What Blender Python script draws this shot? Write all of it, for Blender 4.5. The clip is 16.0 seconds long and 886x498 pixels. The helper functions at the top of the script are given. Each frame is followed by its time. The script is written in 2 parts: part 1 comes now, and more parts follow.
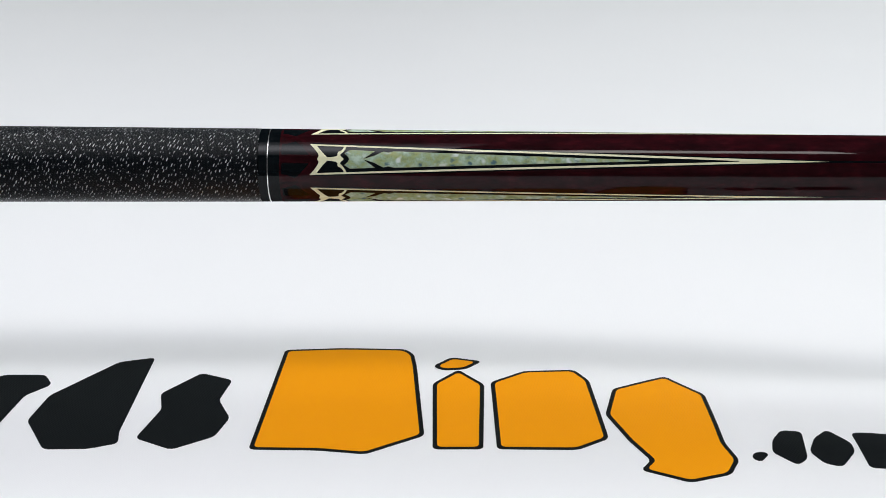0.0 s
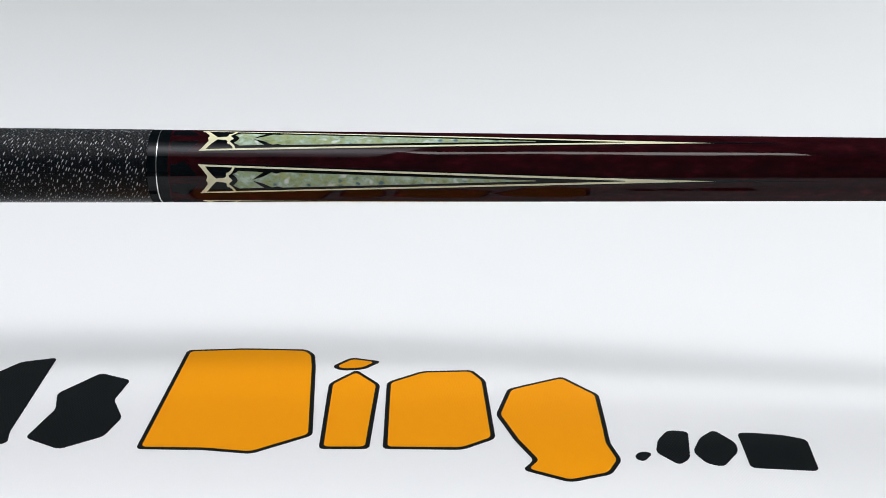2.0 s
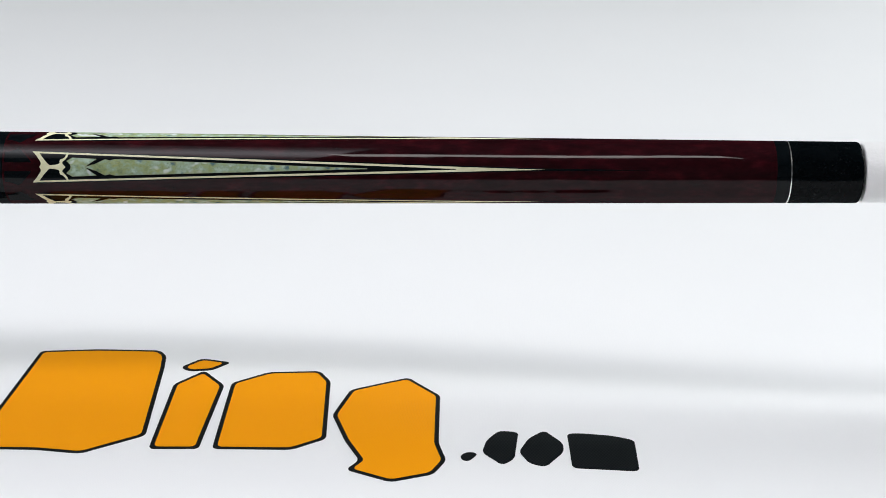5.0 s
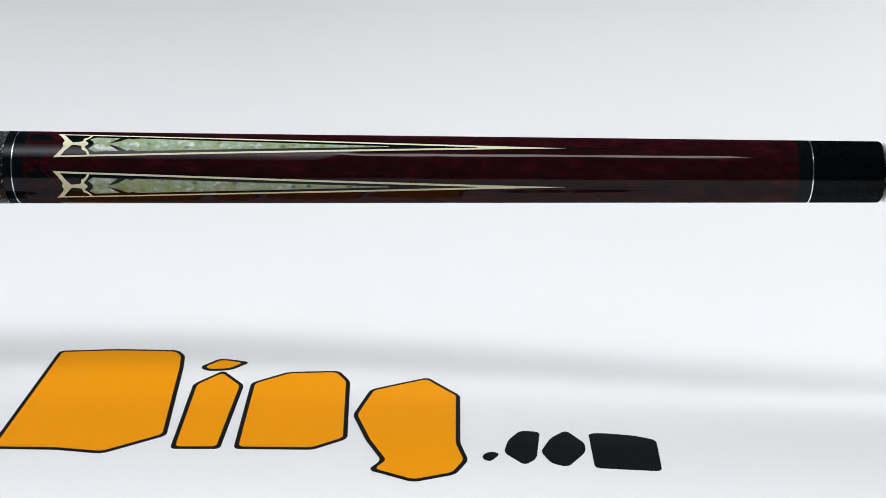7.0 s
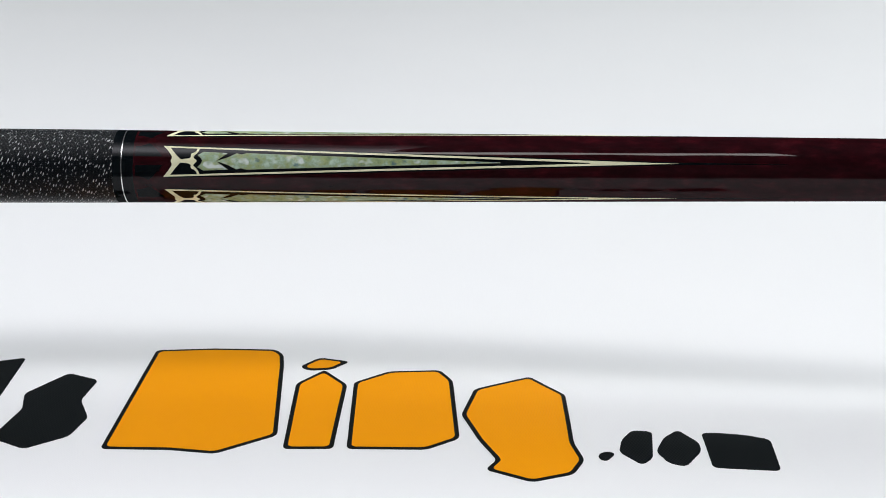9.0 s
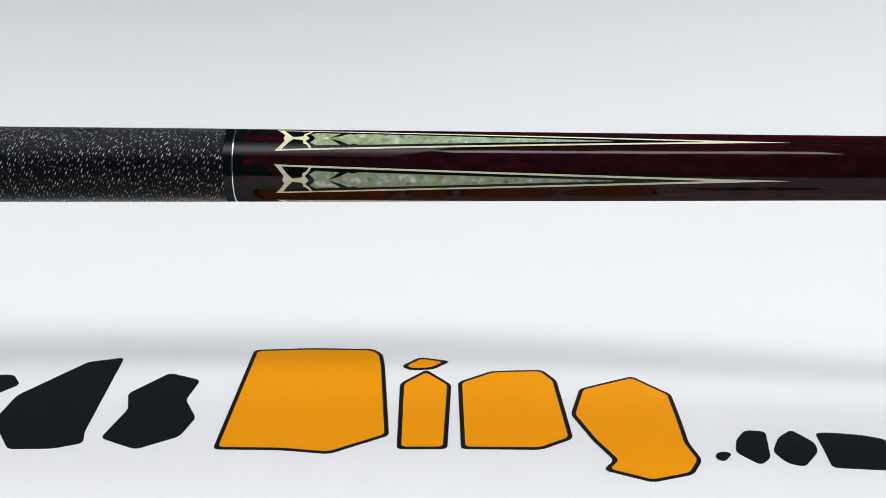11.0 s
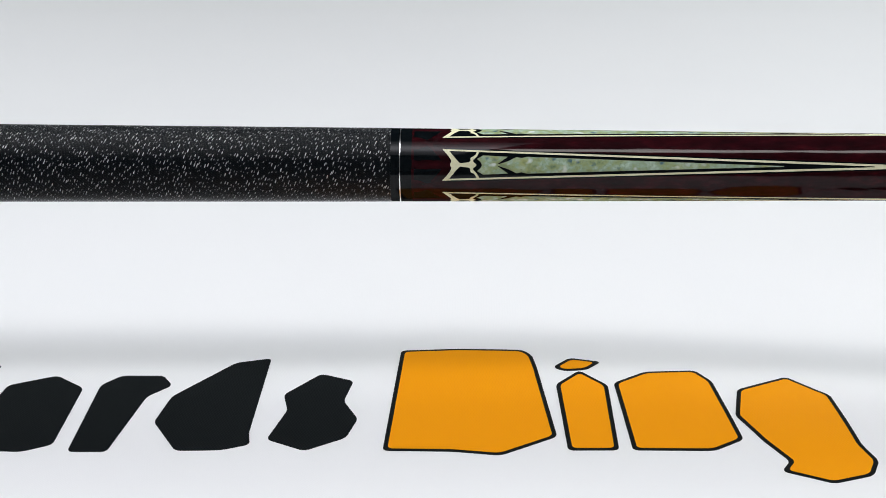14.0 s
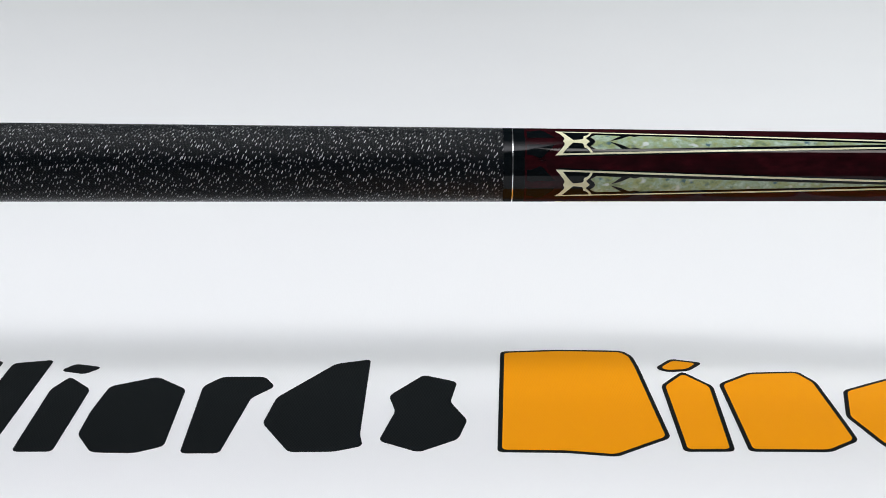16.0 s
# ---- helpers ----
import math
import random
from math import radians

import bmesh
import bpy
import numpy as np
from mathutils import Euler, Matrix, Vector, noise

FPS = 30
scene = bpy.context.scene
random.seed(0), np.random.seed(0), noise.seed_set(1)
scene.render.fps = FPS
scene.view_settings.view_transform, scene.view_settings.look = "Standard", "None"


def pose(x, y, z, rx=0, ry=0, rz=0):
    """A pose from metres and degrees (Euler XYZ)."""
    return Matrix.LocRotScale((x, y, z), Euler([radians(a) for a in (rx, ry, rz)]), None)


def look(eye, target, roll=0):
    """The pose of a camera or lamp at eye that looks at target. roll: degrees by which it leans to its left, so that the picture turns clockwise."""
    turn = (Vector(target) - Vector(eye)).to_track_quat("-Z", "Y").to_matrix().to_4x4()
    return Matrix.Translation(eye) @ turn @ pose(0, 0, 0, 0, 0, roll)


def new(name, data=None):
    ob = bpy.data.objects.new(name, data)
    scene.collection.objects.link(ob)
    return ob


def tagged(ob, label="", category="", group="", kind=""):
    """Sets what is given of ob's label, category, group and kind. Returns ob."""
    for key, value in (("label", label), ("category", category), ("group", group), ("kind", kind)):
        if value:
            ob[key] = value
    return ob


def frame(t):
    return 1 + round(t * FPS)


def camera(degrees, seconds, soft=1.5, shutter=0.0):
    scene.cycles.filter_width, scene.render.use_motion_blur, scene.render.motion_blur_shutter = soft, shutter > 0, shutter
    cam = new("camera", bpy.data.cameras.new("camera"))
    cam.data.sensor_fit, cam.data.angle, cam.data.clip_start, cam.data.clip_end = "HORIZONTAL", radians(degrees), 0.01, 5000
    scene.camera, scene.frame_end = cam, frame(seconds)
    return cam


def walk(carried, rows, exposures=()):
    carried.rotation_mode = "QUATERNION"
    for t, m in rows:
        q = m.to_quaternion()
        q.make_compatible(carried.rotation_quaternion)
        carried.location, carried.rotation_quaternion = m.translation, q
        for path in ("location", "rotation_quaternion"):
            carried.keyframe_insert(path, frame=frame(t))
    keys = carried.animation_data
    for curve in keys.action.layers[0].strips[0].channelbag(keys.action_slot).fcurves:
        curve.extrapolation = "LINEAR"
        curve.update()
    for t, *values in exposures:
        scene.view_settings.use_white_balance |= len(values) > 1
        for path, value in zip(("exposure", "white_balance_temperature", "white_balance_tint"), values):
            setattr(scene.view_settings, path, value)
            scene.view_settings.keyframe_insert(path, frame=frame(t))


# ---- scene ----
cam = camera(32.4, 16.0, soft=0.65)
# seconds, eye x y z, turn rx ry rz
ROWS = [
    (0.0, 0.0816, -0.4681, 0.2477, 69.598, 0.818, 1.341),
    (0.5, 0.0918, -0.4684, 0.2477, 69.606, 0.831, 1.388),
    (1.0, 0.1021, -0.4687, 0.2477, 69.617, 0.842, 1.431),
    (1.5, 0.1124, -0.4689, 0.2476, 69.631, 0.851, 1.471),
    (2.0, 0.1226, -0.4692, 0.2476, 69.649, 0.857, 1.508),
    (2.5, 0.1328, -0.4695, 0.2475, 69.670, 0.861, 1.541),
    (3.0, 0.1429, -0.4698, 0.2474, 69.695, 0.862, 1.571),
    (3.5, 0.1530, -0.4700, 0.2472, 69.723, 0.862, 1.598),
    (4.0, 0.1632, -0.4703, 0.2471, 69.755, 0.859, 1.622),
    (4.5, 0.1733, -0.4706, 0.2469, 69.790, 0.854, 1.643),
    (5.4, 0.1914, -0.4710, 0.2465, 69.861, 0.840, 1.673),
    (5.8, 0.1969, -0.4711, 0.2464, 69.885, 0.834, 1.680),
    (6.2, 0.1915, -0.4710, 0.2465, 69.861, 0.839, 1.673),
    (7.0, 0.1757, -0.4706, 0.2468, 69.798, 0.853, 1.648),
    (7.5, 0.1656, -0.4704, 0.2470, 69.763, 0.858, 1.628),
    (8.0, 0.1556, -0.4701, 0.2472, 69.731, 0.861, 1.605),
    (8.5, 0.1455, -0.4698, 0.2473, 69.702, 0.862, 1.579),
    (9.0, 0.1355, -0.4696, 0.2475, 69.677, 0.861, 1.550),
    (11.5, 0.0842, -0.4682, 0.2477, 69.600, 0.822, 1.354),
    (12.0, 0.0738, -0.4679, 0.2477, 69.595, 0.807, 1.304),
    (12.5, 0.0634, -0.4675, 0.2476, 69.594, 0.790, 1.252),
    (13.0, 0.0530, -0.4672, 0.2475, 69.596, 0.770, 1.195),
    (13.5, 0.0424, -0.4669, 0.2474, 69.602, 0.748, 1.135),
    (14.0, 0.0325, -0.4666, 0.2473, 69.611, 0.725, 1.076),
    (14.5, 0.0219, -0.4663, 0.2471, 69.625, 0.698, 1.009),
    (15.0, 0.0114, -0.4660, 0.2469, 69.642, 0.668, 0.939),
    (15.5, 0.0008, -0.4656, 0.2467, 69.663, 0.636, 0.865),
    (16.0, -0.0098, -0.4653, 0.2464, 69.687, 0.602, 0.788),
]
walk(cam, [(t, pose(x, y, z, rx, ry, rz)) for t, x, y, z, rx, ry, rz in ROWS])

# ---- light and exposure ----
scene.view_settings.exposure = 0.13
CUE = (0.0058, 0.0531, 0.0862)      # the silver ring's centre on the cue's axis


def area_lamp(name, eye, target, wide, deep, watts, colour, roll=0):
    data = bpy.data.lights.new(name, "AREA")
    data.shape, data.size, data.size_y, data.energy, data.color = "RECTANGLE", wide, deep, watts, colour
    ob = new(name, data)
    ob.matrix_world = look(eye, target, roll)
    return ob


def soft_front(lamp, edge, peak, width):
    """A diffuser that is brightest along its middle and falls off towards its long sides."""
    lamp.data.use_nodes = True
    tree = lamp.data.node_tree
    geo, sep = tree.nodes.new("ShaderNodeNewGeometry"), tree.nodes.new("ShaderNodeSeparateXYZ")
    tree.links.new(geo.outputs["Parametric"], sep.inputs[0])

    def math_node(op, a, b):
        n = tree.nodes.new("ShaderNodeMath")
        n.operation = op
        for sock, v in zip(n.inputs, (a, b)):
            if isinstance(v, (int, float)):
                sock.default_value = v
            else:
                tree.links.new(v, sock)
        return n.outputs[0]

    off = math_node("DIVIDE", math_node("SUBTRACT", sep.outputs[1], 0.5), width)
    bell = math_node("EXPONENT", math_node("MULTIPLY", math_node("MULTIPLY", off, off), -1.0), 0.0)
    tree.links.new(math_node("ADD", math_node("MULTIPLY", bell, peak), edge), tree.nodes["Emission"].inputs["Strength"])


strip = area_lamp("led_strip_lamp", (0.237, -0.215, 0.755), (0.237, 0.0525, 0.086), 0.325, 0.120, 1.00, (1.0, 0.985, 0.96), 10)
softbox = area_lamp("softbox_lamp", (-0.275, -0.195, 0.85), (-0.26, -0.06, 0.0), 0.69, 0.72, 3.05, (0.93, 0.93, 1.0))
soft_front(strip, 0.60, 0.75, 0.36)
soft_front(softbox, 0.30, 2.4, 0.23)
# unseen fill lights, added to brighten the banner and soften the cue's shadow
area_lamp("side_fill", (1.45, 0.60, 0.95), (0.15, 0.37, 0.0), 0.90, 0.90, 22.5, (0.955, 0.985, 1.0))
area_lamp("side_fill", (-1.25, 0.58, 0.95), (0.20, 0.35, 0.0), 0.90, 0.90, 10.3, (0.955, 0.985, 1.0))

world = bpy.data.worlds.new("world")
world.use_nodes = True
world.node_tree.nodes["Background"].inputs[0].default_value = (0.5, 0.55, 0.6, 1)
world.node_tree.nodes["Background"].inputs[1].default_value = 0.05
scene.world = world


# ---- materials ----
class Nodes:
    """A small shorthand for one node material."""

    def __init__(self, name):
        self.mat = bpy.data.materials.new(name)
        self.mat.use_nodes = True
        self.tree = self.mat.node_tree
        self.bsdf = self.tree.nodes["Principled BSDF"]

    def add(self, kind, **values):
        n = self.tree.nodes.new(kind)
        for key, value in values.items():
            n.inputs[key.replace("_", " ")].default_value = value
        return n

    def link(self, a, b):
        self.tree.links.new(a, b)

    def math(self, op, a, b=0.0, c=0.0):
        n = self.tree.nodes.new("ShaderNodeMath")
        n.operation = op
        for i, v in enumerate((a, b, c)):
            if isinstance(v, (int, float)):
                n.inputs[i].default_value = v
            else:
                self.link(v, n.inputs[i])
        return n.outputs[0]

    def coords(self, scale=(1, 1, 1), which="Object"):
        tc = self.tree.nodes.new("ShaderNodeTexCoord")
        mp = self.add("ShaderNodeMapping", Scale=scale)
        self.link(tc.outputs[which], mp.inputs["Vector"])
        return mp.outputs["Vector"]

    def noise(self, vec, scale, detail=3.0, rough=0.5):
        n = self.add("ShaderNodeTexNoise", Scale=scale, Detail=detail, Roughness=rough)
        self.link(vec, n.inputs["Vector"])
        return n.outputs["Fac"]

    def ramp(self, fac, stops):
        n = self.tree.nodes.new("ShaderNodeValToRGB")
        el = n.color_ramp.elements
        while len(el) < len(stops):
            el.new(0.5)
        for e, (p, c) in zip(el, stops):
            e.position, e.color = p, (*c, 1) if len(c) == 3 else c
        self.link(fac, n.inputs["Fac"])
        return n.outputs["Color"]

    def mix(self, fac, a, b):
        n = self.tree.nodes.new("ShaderNodeMix")
        n.data_type = "RGBA"
        for sock, v in ((n.inputs[0], fac), (n.inputs[6], a), (n.inputs[7], b)):
            if isinstance(v, (int, float)):
                sock.default_value = v
            elif isinstance(v, tuple):
                sock.default_value = (*v, 1)
            else:
                self.link(v, sock)
        return n.outputs[2]

    def bump(self, height, strength, distance):
        n = self.add("ShaderNodeBump", Strength=strength, Distance=distance)
        self.link(height, n.inputs["Height"])
        self.link(n.outputs["Normal"], self.bsdf.inputs["Normal"])

    def set(self, **values):
        for key, v in values.items():
            sock = self.bsdf.inputs[key.replace("_", " ")]
            if isinstance(v, (int, float)):
                sock.default_value = v
            elif isinstance(v, tuple):
                sock.default_value = (*v, 1)
            else:
                self.link(v, sock)
        return self


def lacquered(m, gloss_share=0.0190):
    """A clear gloss coat, polished but faintly uneven along the cue."""
    m.set(Roughness=0.5, Specular_IOR_Level=0.0)
    gloss = m.add("ShaderNodeBsdfAnisotropic", Roughness=0.035)
    n = m.add("ShaderNodeBump", Strength=0.32, Distance=0.00020)
    m.link(m.noise(m.coords((22, 330, 330)), 1.0, 2.0), n.inputs["Height"])
    m.link(n.outputs["Normal"], gloss.inputs["Normal"])
    both = m.tree.nodes.new("ShaderNodeMixShader")
    both.inputs[0].default_value = gloss_share
    m.link(m.bsdf.outputs[0], both.inputs[1])
    m.link(gloss.outputs[0], both.inputs[2])
    m.link(both.outputs[0], m.tree.nodes["Material Output"].inputs["Surface"])
    return m.mat


def stained_maple():
    m = Nodes("dark_red_stained_maple")
    fig = m.noise(m.coords((110, 260, 260)), 1.0, 6.0, 0.62)
    grain = m.noise(m.coords((120, 1800, 1800)), 1.0, 4.0, 0.6)
    col = m.ramp(fig, [(0.34, (0.010, 0.0020, 0.0030)), (0.54, (0.023, 0.0028, 0.0048)), (0.78, (0.060, 0.0055, 0.0092))])
    col = m.mix(m.math("MULTIPLY", grain, 0.55), col, (0.012, 0.0022, 0.0032))
    m.set(Base_Color=col)
    return lacquered(m)


def gloss_black(name="black_lacquer", gloss_share=0.0190, depth=1.0):
    m = Nodes(name)
    v = m.noise(m.coords((300, 300, 300)), 1.0, 2.0)
    m.set(Base_Color=m.ramp(v, [(0.3, (0.0016 * depth, 0.0030 * depth, 0.0040 * depth)), (0.7, (0.0030 * depth, 0.0050 * depth, 0.0062 * depth))]))
    return lacquered(m, gloss_share)


def ivory():
    m = Nodes("ivory_inlay")
    v = m.noise(m.coords((90, 700, 700)), 1.0, 3.0)
    m.set(Base_Color=m.ramp(v, [(0.3, (0.71, 0.69, 0.45)), (0.7, (0.81, 0.80, 0.57))]))
    return lacquered(m)


def green_stone():
    m = Nodes("green_speckled_inlay")
    at = m.coords((560, 700, 700))
    base = m.ramp(m.noise(at, 0.5, 5.0, 0.6), [(0.30, (0.17, 0.24, 0.14)), (0.42, (0.30, 0.36, 0.17)), (0.54, (0.31, 0.41, 0.29)), (0.68, (0.48, 0.60, 0.50))])
    vor = m.add("ShaderNodeTexVoronoi", Scale=0.62)
    wob = m.add("ShaderNodeTexNoise", Scale=1.6, Detail=3.0)
    m.link(at, wob.inputs["Vector"])
    shift = m.tree.nodes.new("ShaderNodeVectorMath")
    shift.operation = "MULTIPLY_ADD"
    shift.inputs[1].default_value = (0.9, 0.9, 0.9)
    m.link(wob.outputs["Color"], shift.inputs[0])
    m.link(at, shift.inputs[2])
    m.link(shift.outputs[0], vor.inputs["Vector"])
    sep = m.tree.nodes.new("ShaderNodeSeparateColor")
    m.link(vor.outputs["Color"], sep.inputs[0])
    near = m.math("MULTIPLY", m.math("SUBTRACT", 0.46, vor.outputs["Distance"]), 3.6)
    near = m.math("MAXIMUM", m.math("MINIMUM", near, 1.0), 0.0)
    blue = m.math("MULTIPLY", near, m.math("GREATER_THAN", sep.outputs[0], 0.72))
    pale = m.math("MULTIPLY", near, m.math("LESS_THAN", sep.outputs[0], 0.10))
    fine = m.math("GREATER_THAN", m.noise(at, 2.2, 1.0), 0.66)
    col = m.mix(m.math("MULTIPLY", blue, 0.8), base, (0.03, 0.10, 0.17))
    col = m.mix(m.math("MULTIPLY", pale, 0.4), col, (0.70, 0.76, 0.76))
    col = m.mix(m.math("MULTIPLY", fine, 0.28), col, (0.09, 0.13, 0.09))
    cloud = m.noise(m.coords((230, 300, 300)), 1.0, 1.0)
    cloud = m.math("MINIMUM", m.math("MAXIMUM", m.math("MULTIPLY", m.math("SUBTRACT", cloud, 0.655), 9.0), 0.0), 0.75)
    col = m.mix(cloud, col, (0.74, 0.79, 0.80))
    warm = m.noise(m.coords((150, 240, 240)), 1.0, 2.0)
    warm = m.math("MINIMUM", m.math("MAXIMUM", m.math("MULTIPLY", m.math("SUBTRACT", warm, 0.57), 4.0), 0.0), 0.25)
    col = m.mix(warm, col, (0.46, 0.44, 0.13))
    m.set(Base_Color=col)
    return lacquered(m)


def silver():
    m = Nodes("polished_silver")
    v = m.noise(m.coords((400, 60, 60)), 1.0, 2.0)
    m.set(Base_Color=(0.86, 0.86, 0.84), Metallic=1.0, Roughness=m.math("MULTIPLY_ADD", v, 0.10, 0.14))
    return m.mat


def linen_thread():
    """Black wound thread flecked with white: UV gives turns along the cue and millimetres round it."""
    m = Nodes("black_linen_with_white_flecks")
    uv = m.tree.nodes.new("ShaderNodeUVMap")
    sep = m.tree.nodes.new("ShaderNodeSeparateXYZ")
    m.link(uv.outputs[0], sep.inputs[0])
    u, v = sep.outputs[0], sep.outputs[1]

    def flecks(apart, longest, level, seed):
        """One dash in each stretch of thread, staggered evenly from turn to turn."""
        a = m.math("MULTIPLY_ADD", v, -0.75, m.math("MULTIPLY", u, 1.05))
        cell = m.math("FLOOR", a)
        w1 = m.tree.nodes.new("ShaderNodeTexWhiteNoise")
        w1.noise_dimensions = "1D"
        m.link(m.math("ADD", cell, seed), w1.inputs["W"])
        stagger = m.math("MULTIPLY_ADD", w1.outputs["Value"], 0.40, m.math("MULTIPLY_ADD", cell, 0.618, seed))
        b = m.math("ADD", m.math("DIVIDE", v, apart), stagger)
        w2 = m.tree.nodes.new("ShaderNodeTexWhiteNoise")
        w2.noise_dimensions = "2D"
        co = m.tree.nodes.new("ShaderNodeCombineXYZ")
        m.link(cell, co.inputs[0])
        m.link(m.math("ADD", m.math("FLOOR", b), seed), co.inputs[1])
        m.link(co.outputs[0], w2.inputs["Vector"])
        chance = w2.outputs["Value"]
        fb = m.math("MULTIPLY", m.math("ABSOLUTE", m.math("SUBTRACT", m.math("FRACT", b), 0.5)), apart)
        fb = m.math("DIVIDE", fb, m.math("MULTIPLY_ADD", chance, longest * 0.34, longest * 0.16))
        fa = m.math("MULTIPLY", m.math("ABSOLUTE", m.math("SUBTRACT", m.math("FRACT", a), 0.5)), 2.5)
        body = m.math("LESS_THAN", m.math("ADD", m.math("POWER", fa, 2.0), m.math("POWER", fb, 2.0)), 1.0)
        return m.math("MULTIPLY", body, m.math("MULTIPLY_ADD", m.math("POWER", chance, 1.4), level * 0.75, level * 0.25))

    white = m.math("MAXIMUM", flecks(10.0, 1.35, 1.0, 3.0), flecks(10.0, 0.95, 0.6, 91.0))
    grey = m.noise(m.coords((500, 900, 900)), 1.0, 2.0)
    dark = m.ramp(grey, [(0.3, (0.0007, 0.0020, 0.0034)), (0.7, (0.0020, 0.0042, 0.0064))])
    m.set(Base_Color=m.mix(white, dark, (0.78, 0.79, 0.81)), Roughness=0.30, Specular_IOR_Level=0.16)
    twist = m.math("SINE", m.math("MULTIPLY", m.math("MULTIPLY_ADD", v, -1.2, m.math("MULTIPLY", u, 2.0)), 6.2832))
    m.bump(twist, 0.7, 0.00008)
    return m.mat


def vinyl(name, colour, low, rough=0.42, shine=0.3, dip=0.97):
    """Printed banner vinyl over a woven scrim."""
    m = Nodes(name)
    at = m.coords()
    tone = m.noise(at, 9.0, 3.0)
    col = m.mix(tone, low, colour)
    sep = m.tree.nodes.new("ShaderNodeSeparateXYZ")
    m.link(at, sep.inputs[0])
    wx = m.math("SINE", m.math("MULTIPLY", sep.outputs[0], 2 * math.pi / 0.0011))
    wy = m.math("SINE", m.math("MULTIPLY", sep.outputs[1], 2 * math.pi / 0.0011))
    weave = m.math("ADD", m.math("MULTIPLY", wx, wy), m.math("MULTIPLY", m.noise(at, 2600.0, 2.0), 0.8))
    thread = m.math("MULTIPLY", m.math("MAXIMUM", m.math("MULTIPLY", wx, wy), 0.0), 0.5)
    col = m.mix(thread, col, tuple(c * dip for c in low))
    m.set(Base_Color=col, Roughness=rough, Specular_IOR_Level=shine)
    m.bump(weave, 0.30, 0.00004)
    return m.mat


def plain(name, low, high, scale, rough):
    m = Nodes(name)
    at = m.coords()
    v = m.noise(at, scale, 5.0)
    m.set(Base_Color=m.ramp(v, [(0.3, low), (0.7, high)]), Roughness=rough)
    m.bump(m.noise(at, scale * 30, 3.0), 0.2, 0.001)
    return m.mat


def red_line():
    m = Nodes("dark_red_inlay_line")
    v = m.noise(m.coords((200, 500, 500)), 1.0, 3.0)
    m.set(Base_Color=m.ramp(v, [(0.3, (0.008, 0.0017, 0.0026)), (0.7, (0.033, 0.0030, 0.0050))]))
    return lacquered(m)


def pale_edge():
    m = Nodes("pale_green_glue_line")
    v = m.noise(m.coords((200, 700, 700)), 1.0, 2.0)
    m.set(Base_Color=m.ramp(v, [(0.3, (0.22, 0.24, 0.14)), (0.7, (0.36, 0.38, 0.26))]))
    return lacquered(m)


RED_LINE, PALE_EDGE = red_line(), pale_edge()
MAPLE, BLACK, IVORY, GREEN = stained_maple(), gloss_black(), ivory(), green_stone()
CAP_BLACK = gloss_black("black_cap_plastic", 0.009, 0.65)
SILVER, LINEN = silver(), linen_thread()
WHITE_VINYL = vinyl("white_vinyl", (0.86, 0.865, 0.87), (0.83, 0.84, 0.85), 0.5)
ORANGE_INK = vinyl("orange_ink", (0.90, 0.340, 0.003), (0.86, 0.312, 0.002), 0.5, 0.12, 0.9)
BLACK_INK = vinyl("black_ink", (0.0050, 0.0072, 0.0082), (0.0035, 0.0055, 0.0062), 0.40, 0.16, 0.25)
WHITE_PLASTIC = plain("white_plastic", (0.92, 0.92, 0.92), (0.95, 0.95, 0.95), 20.0, 0.35)
WALL_PAINT = plain("grey_wall_paint", (0.30, 0.30, 0.31), (0.34, 0.34, 0.35), 3.0, 0.8)
DARK_FLOOR = plain("dark_floor", (0.045, 0.045, 0.048), (0.065, 0.063, 0.062), 6.0, 0.6)


# ---- building helpers ----
def mesh_object(name, bm, material, parent=None, label="", smooth=False):
    me = bpy.data.meshes.new(name)
    for fc in bm.faces:
        fc.smooth = smooth
    bm.to_mesh(me)
    bm.free()
    me.materials.append(material)
    ob = new(name, me)
    if parent:
        ob.parent = parent
    return tagged(ob, label)


def part(name, bm, material, parent, label="", smooth=True):
    return mesh_object(name, bm, material, parent, label, smooth)


def box(bm, x0, x1, y0, y1, z0, z1):
    m = Matrix.LocRotScale(((x0 + x1) / 2, (y0 + y1) / 2, (z0 + z1) / 2), None, (x1 - x0, y1 - y0, z1 - z0))
    bmesh.ops.create_cube(bm, size=1, matrix=m)


# ---- the room ----
def slab(name, label, material, *sides):
    bm = bmesh.new()
    box(bm, *sides)
    return tagged(mesh_object(name, bm, material), label, name.split("_")[0], kind="structure")


FX0, FX1, FY0, FY1, TOP = -2.2, 2.4, -2.4, 2.4, 2.3
slab("wall_north", "plain grey painted wall", WALL_PAINT, FX0, FX1, FY1, FY1 + 0.1, -0.06, TOP)
slab("wall_south", "plain grey painted wall", WALL_PAINT, FX0, FX1, FY0 - 0.1, FY0, -0.06, TOP)
slab("wall_west", "plain grey painted wall", WALL_PAINT, FX0 - 0.1, FX0, FY0 - 0.1, FY1 + 0.1, -0.06, TOP)
slab("wall_east", "plain grey painted wall", WALL_PAINT, FX1, FX1 + 0.1, FY0 - 0.1, FY1 + 0.1, -0.06, TOP)
slab("ceiling", "plain grey ceiling", WALL_PAINT, FX0 - 0.1, FX1 + 0.1, FY0 - 0.1, FY1 + 0.1, TOP, TOP + 0.1)


# ---- the banner ----
def ease(a, b, v):
    u = max(0.0, min(1.0, (v - a) / (b - a)))
    return u * u * (3 - 2 * u)


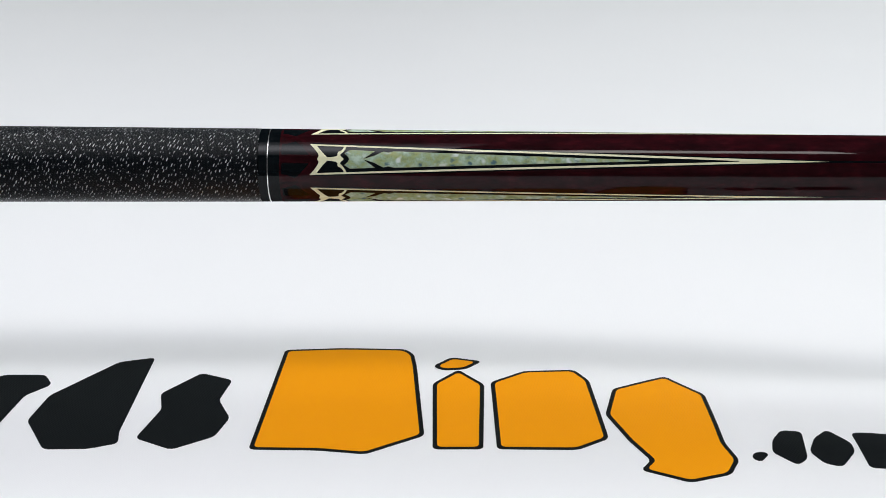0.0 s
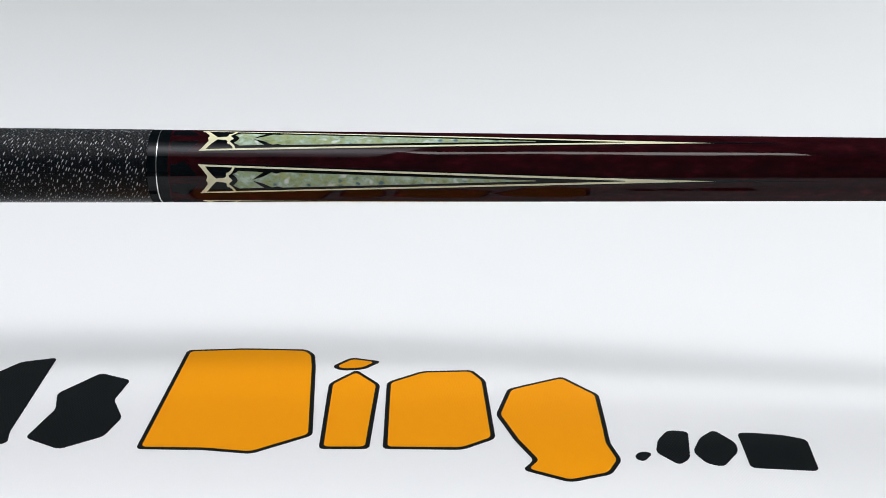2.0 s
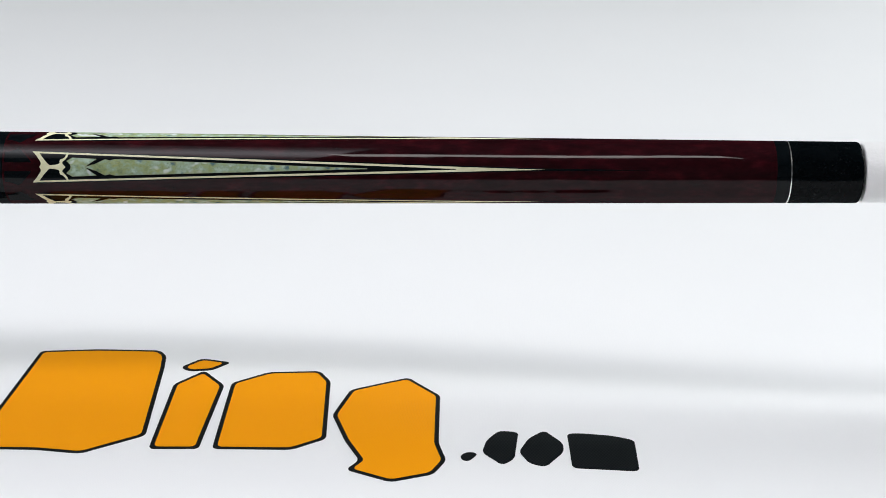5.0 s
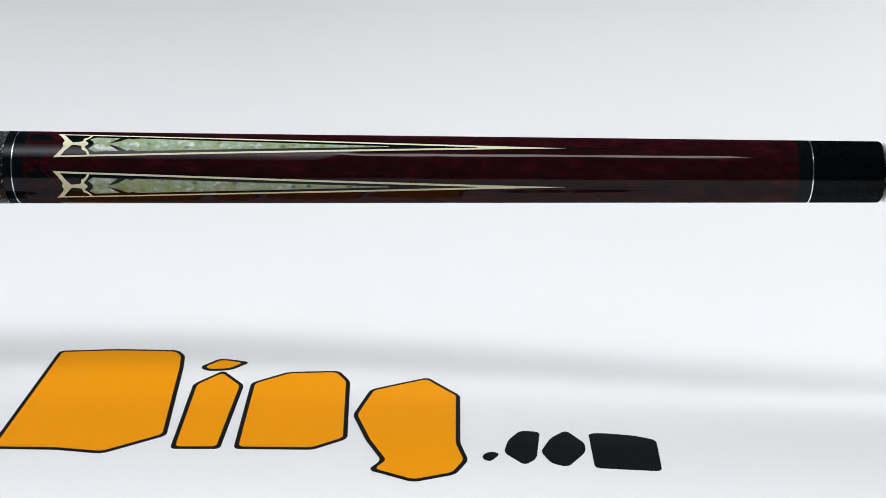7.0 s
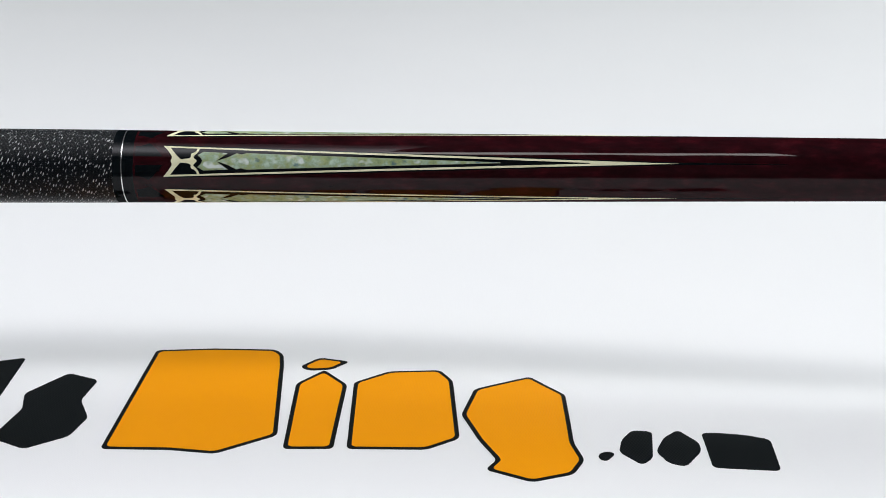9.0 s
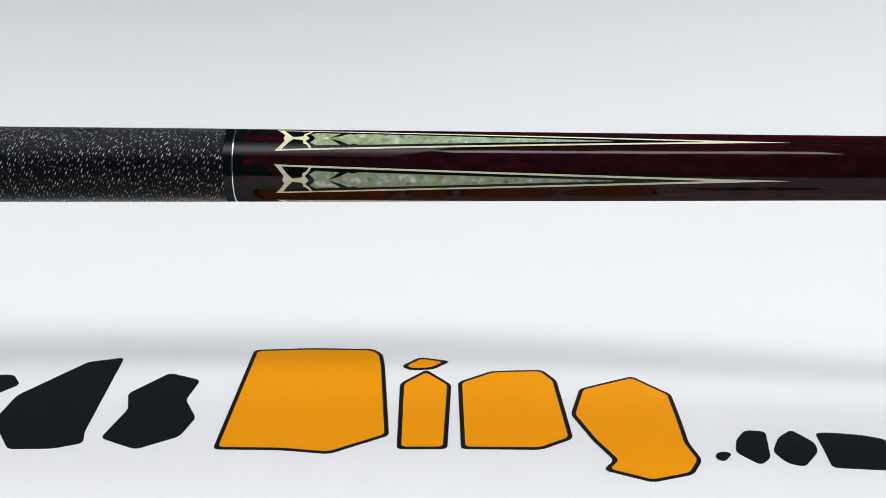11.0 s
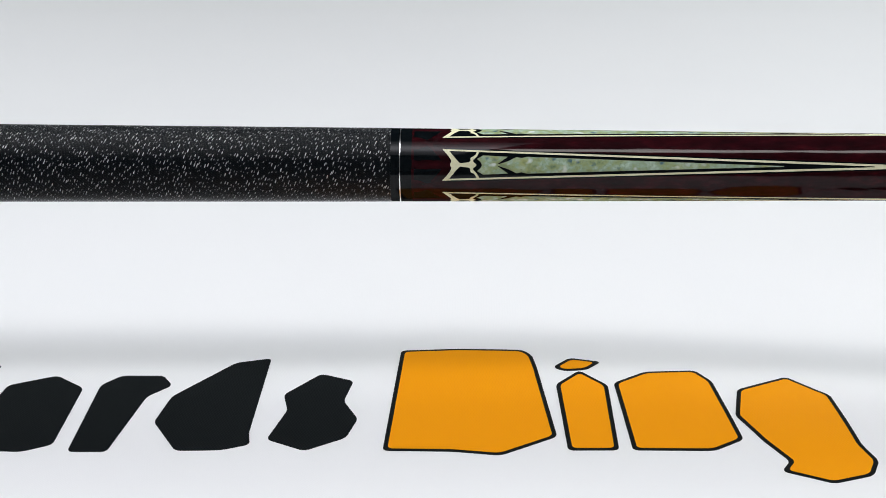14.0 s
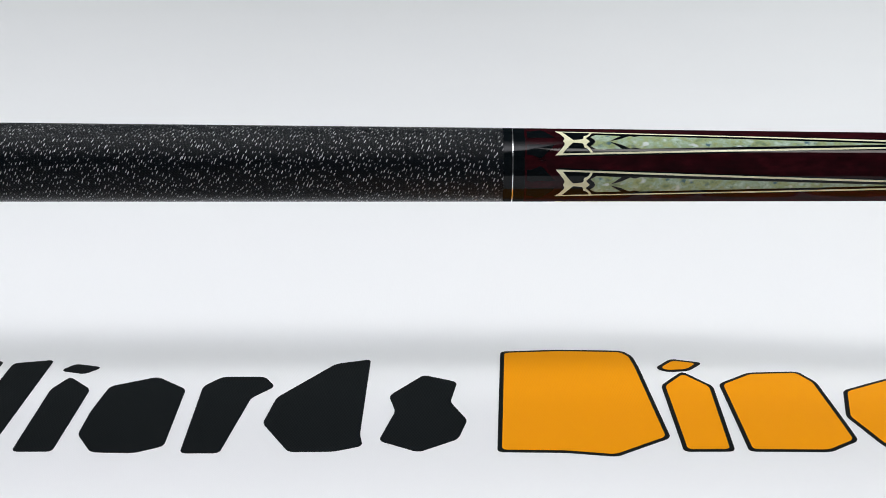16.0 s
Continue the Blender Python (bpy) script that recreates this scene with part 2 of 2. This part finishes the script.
def banner_height(x, y):
    """Level where most of the print lies, sagging towards the far right, with slight waves further back and out to the sides."""
    back = max(0.0, min(1.0, (y - 0.10) / 0.15))
    out = max(0.0, min(1.0, (abs(x - 0.02) - 0.24) / 0.12))
    wave = noise.noise((x * 3.0, y * 6.0, 0.0)) + 0.35 * noise.noise((x * 9.0, y * 14.0, 3.0))
    return min(1.0, back + out) * 0.0007 * wave - 0.0215 * ease(0.03, 0.40, x) * ease(0.0, 0.10, y)


BANNER_X = [*np.linspace(-1.3, -0.24, 40), *np.linspace(-0.23, 0.42, 82), *np.linspace(0.44, 1.5, 40)]
BANNER_Y = [*np.linspace(-0.262, -0.04, 14), *np.linspace(-0.036, 0.12, 53), *np.linspace(0.13, 0.30, 16), *np.linspace(0.32, 1.75, 60)]


def build_floor():
    """The floor, with the shallow hollow that the banner follows."""
    bm = bmesh.new()
    xs, ys = [FX0, *BANNER_X, FX1], [FY0, *BANNER_Y, FY1]
    rows = [[bm.verts.new((x, y, min(0.0, banner_height(x, y)) - 0.0028)) for x in xs] for y in ys]
    for a, b in zip(rows, rows[1:]):
        for i in range(len(xs) - 1):
            bm.faces.new((a[i], a[i + 1], b[i + 1], b[i]))
    ext = bmesh.ops.extrude_face_region(bm, geom=bm.faces[:])
    for v in ext["geom"]:
        if isinstance(v, bmesh.types.BMVert):
            v.co.z = -0.06
    bmesh.ops.recalc_face_normals(bm, faces=bm.faces[:])
    return tagged(mesh_object("floor", bm, DARK_FLOOR), "dark matt floor under the white banner", "floor", kind="structure")


def build_banner():
    bm = bmesh.new()
    xs, ys = BANNER_X, BANNER_Y
    top = [[bm.verts.new((x, y, banner_height(x, y))) for x in xs] for y in ys]
    low = [[bm.verts.new((x, y, banner_height(x, y) - 0.0012)) for x in xs] for y in ys]
    for a, b, c, d in zip(top, top[1:], low, low[1:]):
        for i in range(len(xs) - 1):
            bm.faces.new((a[i], a[i + 1], b[i + 1], b[i]))
            bm.faces.new((c[i], d[i], d[i + 1], c[i + 1]))
    rim = [(top[0], low[0]), (top[-1][::-1], low[-1][::-1]), ([r[0] for r in top][::-1], [r[0] for r in low][::-1]), ([r[-1] for r in top], [r[-1] for r in low])]
    edges = []
    for a, c in rim:
        for i in range(len(a) - 1):
            edges.append(bm.faces.new((a[i], c[i], c[i + 1], a[i + 1])))
    bmesh.ops.split_edges(bm, edges=list({e for fc in edges for e in fc.edges}))
    ob = mesh_object("banner", bm, WHITE_VINYL, smooth=True)
    return tagged(ob, "white vinyl banner with orange and black printed marks", "banner")


def rounded(points, cut, turns=2):
    """A closed outline with its corners eased, cutting at most that far along each side."""
    p = [Vector(q) for q in points]
    for _ in range(turns):
        out = []
        for i, a in enumerate(p):
            b, z = p[(i + 1) % len(p)], p[i - 1]
            ka, kb = min(cut, 0.3 * (z - a).length), min(cut, 0.3 * (b - a).length)
            out += [a + (z - a).normalized() * ka, a + (b - a).normalized() * kb]
        p, cut = out, cut * 0.45
    return p


def inset(points, d):
    """The outline moved inwards by d."""
    n = len(points)
    area = sum(points[i].cross(points[(i + 1) % n]) for i in range(n))
    s = 1 if area > 0 else -1
    out = []
    for i, a in enumerate(points):
        e1, e2 = (a - points[i - 1]).normalized(), (points[(i + 1) % n] - a).normalized()
        n1, n2 = Vector((-e1.y, e1.x)) * s, Vector((-e2.y, e2.x)) * s
        k = max(0.4, 1 + n1.dot(n2))
        out.append(a + (n1 + n2) * (d / k))
    return out


def flat_mark(name, outline, low, high, material, parent, label=""):
    """A thin print layer with a real edge, lying on the banner."""
    bm = bmesh.new()
    bm.faces.new([bm.verts.new((p.x, p.y, 0)) for p in outline])
    bmesh.ops.triangulate(bm, faces=bm.faces[:])
    x0, x1 = min(p.x for p in outline), max(p.x for p in outline)
    y0, y1 = min(p.y for p in outline), max(p.y for p in outline)
    cuts = [((0, k * 0.003, 0), (0, 1, 0)) for k in range(math.ceil(y0 / 0.003), math.ceil(y1 / 0.003))]
    cuts += [((k * 0.008, 0, 0), (1, 0, 0)) for k in range(math.ceil(x0 / 0.008), math.ceil(x1 / 0.008))]
    for co, no in cuts:
        bmesh.ops.bisect_plane(bm, geom=bm.verts[:] + bm.edges[:] + bm.faces[:], dist=1e-7, plane_co=co, plane_no=no)
    tops = bm.verts[:]
    ext = bmesh.ops.extrude_face_region(bm, geom=bm.faces[:])
    for v in tops:
        v.co.z = banner_height(v.co.x, v.co.y) + low
    for v in ext["geom"]:
        if isinstance(v, bmesh.types.BMVert):
            v.co.z = banner_height(v.co.x, v.co.y) + high
    bmesh.ops.recalc_face_normals(bm, faces=bm.faces[:])
    return part(name, bm, material, parent, label, smooth=False)


def printed_mark(banner, ink, *points):
    """One printed shape, its outline in millimetres on the banner. Orange ones have a black border."""
    shape = [Vector((x / 1000, y / 1000)) for x, y in points]
    line = rounded(shape, 0.0013)
    if ink == "orange":
        edge = flat_mark("mark_outline", line, 0.00002, 0.00016, BLACK_INK, banner, "black outline of a printed mark")
        flat_mark("mark_fill", rounded(inset(shape, 0.0016), 0.0011), 0.00016, 0.00025, ORANGE_INK, edge, "flat orange printed fill")
    else:
        flat_mark("black_mark", line, 0.00002, 0.00016, BLACK_INK, banner, "black printed mark")


def build_marks(banner):
    """The banner's emblem and its small print, as plain blocks in their colours."""
    printed_mark(banner, "orange", (2.6, 83.4), (24.7, 84.9), (50.3, 84.0), (53.9, 79.1), (55.4, 68.0), (60.3, 9.9), (40.4, -3.8), (23.4, -0.9), (-0.2, -0.2))
    printed_mark(banner, "orange", (62.0, 52.6), (71.5, 65.5), (81.4, 52.4), (81.0, -0.3), (63.5, -0.3))
    printed_mark(banner, "orange", (61.5, 68.2), (68.5, 77.1), (80.6, 74.1), (74.3, 66.2), (65.7, 64.7))
    printed_mark(banner, "orange", (83.8, 54.6), (96.6, 65.8), (116.1, 68.7), (121.2, 58.8), (124.7, 7.4), (113.5, -0.9), (85.7, -0.3))
    printed_mark(banner, "orange", (125.0, 27.1), (129.5, 51.1), (150.7, 66.2), (163.5, 48.3), (164.4, 3.9), (167.4, -8.5), (163.3, -18.4), (149.2, -23.8), (133.6, -15.3), (137.6, -8.5), (131.3, 6.1))
    printed_mark(banner, "black", (171.5, -6.5), (174.1, -2.2), (178.5, -3.5), (174.6, -9.9))
    printed_mark(banner, "black", (179.5, -2.8), (181.0, 6.1), (185.4, 14.3), (192.3, 13.1), (190.6, -7.3), (186.5, -12.0))
    printed_mark(banner, "black", (192.2, -2.4), (195.8, 7.9), (201.4, 14.6), (207.6, 3.9), (207.6, -2.4), (201.1, -13.2), (195.6, -10.7))
    printed_mark(banner, "black", (209.3, 12.0), (214.1, 12.3), (224.7, 10.3), (232.5, 6.5), (232.3, -16.2), (210.0, -13.9))
    printed_mark(banner, "black", (-41.3, 8.4), (-36.5, 31.0), (-39.3, 44.0), (-27.0, 62.0), (-14.2, 55.6), (-16.6, 38.5), (-10.4, 24.0), (-13.6, 9.5), (-27.2, -0.2))
    printed_mark(banner, "black", (-83.4, 22.0), (-80.8, 42.7), (-61.2, 72.4), (-47.9, 76.5), (-48.1, 13.1), (-46.6, 4.6), (-56.4, 0.5), (-71.9, 0.2))
    printed_mark(banner, "black", (-109.6, 52.6), (-103.4, 61.0), (-87.2, 60.8), (-82.5, 52.3), (-90.2, 42.7), (-95.6, -0.5), (-109.2, -0.4))
    printed_mark(banner, "black", (-147.6, 13.7), (-147.3, 31.5), (-144.8, 52.9), (-128.2, 61.2), (-115.7, 50.2), (-115.6, 5.0), (-125.3, -0.3), (-140.2, 0.6))
    printed_mark(banner, "black", (-166.6, 50.6), (-161.8, 61.5), (-151.7, 50.5), (-153.6, 1.1), (-167.7, 1.2))
    printed_mark(banner, "black", (-167.1, 67.1), (-162.5, 73.4), (-151.4, 70.1), (-157.0, 64.0))
    printed_mark(banner, "black", (-187.2, 74.1), (-171.9, 77.1), (-175.2, 13.9), (-176.5, 1.3), (-191.2, 1.3))
    printed_mark(banner, "black", (-207.0, 74.3), (-191.4, 76.3), (-193.3, 14.0), (-194.2, 1.4), (-208.9, 1.5))


# ---- the cue ----
def radius(s):
    """The butt's radius at s metres from the silver ring."""
    return 0.01303 - (0.0069 * s if s > 0 else 0.0054 * s)


def lathe(bm, profile, sides=96, ends=(False, False)):
    rings = []
    for s, r in profile:
        rings.append([bm.verts.new((s, -r * math.cos(a), r * math.sin(a))) for a in (2 * math.pi * i / sides for i in range(sides))])
    for a, b in zip(rings, rings[1:]):
        for i in range(sides):
            bm.faces.new((a[i], a[(i + 1) % sides], b[(i + 1) % sides], b[i]))
    for ring, closed in ((rings[0][::-1], ends[0]), (rings[-1], ends[1])):
        if closed:
            bm.faces.new([bm.verts.new(v.co) for v in ring])
    bm.normal_update()
    if sum(fc.normal.dot(Vector((0, fc.calc_center_median().y, fc.calc_center_median().z))) for fc in bm.faces) < 0:
        bmesh.ops.reverse_faces(bm, faces=bm.faces[:])


def turned(name, s0, s1, material, parent, label="", steps=12, extra=0.0, ease=0.0, ends=(False, False)):
    bm = bmesh.new()
    prof = []
    for i in range(steps + 1):
        s = s0 + (s1 - s0) * i / steps
        prof.append((s, radius(s) + extra))
    if ease:
        prof[-1:] = [(s1 - ease, radius(s1) + extra), (s1 - ease * 0.3, radius(s1) + extra - ease * 0.3), (s1, radius(s1) + extra - ease)]
    lathe(bm, prof, 96, ends)
    return part(name, bm, material, parent, label)


WRAP0, WRAP1, PITCH = -0.3083, -0.0033, 0.00050


def build_wrap(cue):
    """A single thread wound close round the handle: a ridged screw surface."""
    sides, per = 72, 4
    turns = int((WRAP1 - WRAP0) / PITCH)
    rows = turns * per + 1
    co, uv = [], []
    for i in range(rows):
        k = i / per
        for j in range(sides + 1):
            a = 2 * math.pi * j / sides
            s = WRAP0 + PITCH * min(turns, max(0, k + (a / (2 * math.pi) - 0.5)))
            ridge = 0.00015 * math.sqrt(abs(math.sin(math.pi * (k % 1.0)))) if 0 < i < rows - 1 else 0
            r = radius(s) - 0.00005 + ridge
            co.append((s, -r * math.cos(a), r * math.sin(a)))
            uv.append((k, a * radius(s) * 1000))
    faces, w = [], sides + 1
    for i in range(rows - 1):
        for j in range(sides):
            p = i * w + j
            faces.append((p, p + w, p + w + 1, p + 1))
    me = bpy.data.meshes.new("wrap")
    me.from_pydata(co, [], faces)
    layer = me.uv_layers.new(name="UVMap")
    flat = np.array(uv, dtype=np.float32)
    idx = np.empty(len(me.loops), dtype=np.int32)
    me.loops.foreach_get("vertex_index", idx)
    layer.data.foreach_set("uv", flat[idx].ravel())
    me.polygons.foreach_set("use_smooth", np.ones(len(me.polygons), dtype=bool))
    me.materials.append(LINEN)
    ob = new("wrap", me)
    ob.parent = cue
    return tagged(ob, "black linen thread wrap flecked with white")


def bent(name, outline, holes, lift, material, parent, angle, label=""):
    """A flat outline (millimetres along the cue and round it) bent onto the cue's surface at that angle."""
    bm = bmesh.new()
    for loop in (outline, *holes):
        vs = [bm.verts.new((x, y, 0)) for x, y in loop]
        for a, b in zip(vs, vs[1:] + vs[:1]):
            bm.edges.new((a, b))
    bmesh.ops.triangle_fill(bm, edges=bm.edges[:], use_beauty=True, normal=(0, 0, 1))
    for k in range(-13, 14):
        bmesh.ops.bisect_plane(bm, geom=bm.verts[:] + bm.edges[:] + bm.faces[:], dist=1e-6, plane_co=(0, k * 0.5 + 0.013, 0), plane_no=(0, 1, 0))
    for v in bm.verts:
        s = v.co.x / 1000
        r = radius(s)
        a = angle - v.co.y / 1000 / BASE_R
        v.co = (s, -(r + lift) * math.cos(a), (r + lift) * math.sin(a))
    bm.normal_update()
    for fc in bm.faces:
        c = fc.calc_center_median()
        if fc.normal.dot(Vector((0, c.y, c.z))) < 0:
            fc.normal_flip()
    me = bpy.data.meshes.new(name)
    for fc in bm.faces:
        fc.smooth = True
    bm.to_mesh(me)
    bm.free()
    me.normals_split_custom_set_from_vertices([Vector((0.0069 * 0.013, v.co.y, v.co.z)).normalized() for v in me.vertices])
    me.materials.append(material)
    ob = new(name, me)
    ob.parent = parent
    return tagged(ob, label)


BASE_R = 0.01277
FACING = radians(17.1)


def mirror(points):
    return [(x, -y) for x, y in reversed(points)]


def build_point(cue, k):
    """One of the five long inlaid points, its tails beside the ring and its tip towards the joint."""
    angle = FACING - 2 * math.pi * k / 5
    tail, tip, inner_tip, green_tip = 14.8, 196.4, 164.8, 133.4
    half = 5.6

    def band(s):                        # half-width of the ivory frame's outside
        return half * (tip - s) / (tip - tail)

    def core(s):                        # half-width of its inside
        return (half - 0.62) * (inner_tip - s) / (inner_tip - tail)

    # black veneer all round, running out in a thin spike
    up = [(tail + 1.3, half * 0.98 + 0.1), (tail + 1.0, half + 0.50), (tip - 40, band(tip - 40) + 0.50), (tip, 0.50), (tip + 38, 0.03)]
    veneer = [(18.4, 0.0), (17.0, 2.6)] + up + mirror(up) + [(17.0, -2.6)]
    border = bent("inlay_point", veneer, [], 0.00002, BLACK, cue, angle, "black-veneered inlaid point in the forearm")

    # ivory frame with a bow-shaped tail and the two dark eyes beside its stem
    bow = [(17.5, 0.0), (18.0, 1.0), (17.9, 1.7), (17.2, 2.7), (16.4, 3.8), (15.6, 4.7), (tail, half)]
    outer = bow + [(60, band(60)), (110, band(110)), (tip, 0.0)] + mirror(bow[1:] + [(60, band(60)), (110, band(110))])
    eye = [(17.3, core(17.3)), (26.9, core(26.9)), (26.4, 3.6), (25.6, 2.9), (24.9, 2.7), (24.6, 2.1), (24.7, 1.5), (24.2, 0.95), (22.6, 0.72), (21.0, 0.58), (19.2, 2.5)]
    curl = [(27.7, core(27.7)), (27.4, 3.7), (26.8, 2.8), (26.1, 2.1), (25.6, 1.7), (25.7, 1.1), (26.4, 0.5)]
    field = curl + [(26.8, 0.0)] + mirror(curl) + [(inner_tip, -0.15), (inner_tip, 0.15)]
    bent("ivory_frame", outer, [eye, mirror(eye), field], 0.00005, IVORY, border, angle, "ivory frame of the point")

    # green inlays with a thin pale line round them
    head = [(28.4, 1.0), (27.2, 2.1), (29.1, 3.25), (37.6, 2.9)]
    arrow = head + [(33.4, 0.0)] + mirror(head) + [(28.8, 0.0)]
    side = [(33.4, 0.0), (35.8, 0.6), (37.8, 1.25), (39.4, 2.1), (40.8, 2.75), (42.4, 2.35), (44.4, 2.85)]
    long = side + [(green_tip, 0.04)] + mirror(side[1:] + [(green_tip, 0.04)])
    for name, shape in (("green_arrow", arrow), ("green_blade", long)):
        wider = [tuple(p) for p in inset([Vector(q) for q in shape], -0.13)]
        bent("inlay_edge", wider, [], 0.000035, PALE_EDGE, border, angle, "thin pale line round the inlay")
        bent(name, shape, [], 0.00005, GREEN, border, angle, "speckled green stone-look inlay")


def build_shadow_inlay(cue, k):
    """The swallow-tailed block between two points: a dark red bow with two black eyes, edged in the same red."""
    angle = FACING - 2 * math.pi * (k + 0.5) / 5
    line = [(4.1, -6.5), (4.1, 6.5), (4.5, 6.9), (15.6, 6.9), (14.6, 5.6), (12.4, 3.1), (11.6, 0.8), (11.6, -0.8), (12.4, -3.1), (14.6, -5.6), (15.6, -6.9), (4.5, -6.9)]
    eye = [(4.9, 2.6), (6.4, 2.5), (8.2, 1.9), (9.5, 1.3), (10.6, 2.0), (11.9, 3.4), (13.6, 5.2), (14.6, 6.5), (5.2, 6.5), (4.9, 6.2)]
    edge = bent("shadow_inlay", line, [], 0.00001, RED_LINE, cue, angle, "dark red bow-shaped block between the points")
    for shape in (eye, mirror(eye)):
        bent("inlay_eye", shape, [], 0.000018, BLACK, edge, angle, "black inlay")


CAP_END = 0.3077


def build_cue():
    cue = tagged(new("pool_cue"), "glossy dark red pool cue with a black flecked wrap", "pool cue")
    cue.matrix_world = pose(*CUE)
    turned("butt_sleeve", -0.43, WRAP0, MAPLE, cue, "dark red stained sleeve", ends=(True, False))
    build_wrap(cue)
    turned("wrap_collar", WRAP1, -0.00016, BLACK, cue, "black collar beside the wrap", 3)
    turned("ring", -0.00016, 0.00016, SILVER, cue, "thin polished silver ring", 2, 0.00003)
    turned("base_collar", 0.00016, 0.0042, BLACK, cue, "black collar", 3)
    turned("forearm", 0.0042, 0.2774, MAPLE, cue, "dark red stained maple forearm", 30)
    turned("joint_collar", 0.2774, 0.2822, BLACK, cue, "black collar before the joint", 3)
    turned("ring", 0.2822, 0.2826, SILVER, cue, "thin polished silver ring", 2, 0.00003)
    turned("joint_cap", 0.2826, CAP_END, CAP_BLACK, cue, "black joint protector cap", 8, ease=0.0006, ends=(False, True))
    for k in range(5):
        build_shadow_inlay(cue, k)
        build_point(cue, k)
    return cue


def build_holder():
    """A plain block with a chuck that grips the end of the butt."""
    x, y, z = CUE
    stand = tagged(new("cue_holder"), "plain dark block holding the cue by its butt", "stand")
    stand.matrix_world = pose(x - 0.47, y, 0)
    bm = bmesh.new()
    box(bm, -0.045, 0.025, -0.04, 0.04, 0.0003, z + 0.035)
    bmesh.ops.bevel(bm, geom=bm.edges[:], offset=0.004, segments=2, affect="EDGES")
    part("body", bm, BLACK_INK, stand, smooth=False)
    bm = bmesh.new()
    lathe(bm, [(0.024, 0.024), (0.05, 0.024), (0.055, 0.021), (0.055, 0.0158)], 48)
    for v in bm.verts:
        v.co.z += z
    part("chuck", bm, SILVER, stand, "round steel chuck")
    return stand


def build_support():
    """A white tube that carries the cap's end, on a white upright."""
    x, y, z = CUE
    foot = banner_height(x + 0.45, y)
    axis = z - 0.45 * math.sin(radians(0.675))
    stand = tagged(new("cue_support"), "white tube on an upright carrying the cue's capped end", "stand")
    stand.matrix_world = pose(x + 0.45, y, 0)
    bm = bmesh.new()
    lathe(bm, [(-0.1412, 0.0085), (-0.1412, 0.0104), (-0.1409, 0.0107), (0.02, 0.0107)], 64, (True, True))
    bmesh.ops.rotate(bm, verts=bm.verts[:], cent=(0, 0, 0), matrix=Matrix.Rotation(radians(0.675), 3, "Y"))
    for v in bm.verts:
        v.co.z += axis
    part("tube", bm, WHITE_PLASTIC, stand, "smooth white tube")
    bm = bmesh.new()
    box(bm, -0.012, 0.03, -0.025, 0.025, foot + 0.0003, axis + 0.022)
    bmesh.ops.bevel(bm, geom=bm.edges[:], offset=0.003, segments=2, affect="EDGES")
    part("upright", bm, WHITE_PLASTIC, stand, smooth=False)
    return stand


build_floor()
build_holder()
build_support()
BANNER = build_banner()
build_marks(BANNER)
POOL_CUE = build_cue()


def motions():
    """The cue turns steadily about its own axis."""
    walk(POOL_CUE, [(t, pose(*CUE, 0, 0.675) @ pose(0, 0, 0, -10.2 + 16.12 * t)) for t in range(0, 17, 2)])


motions()
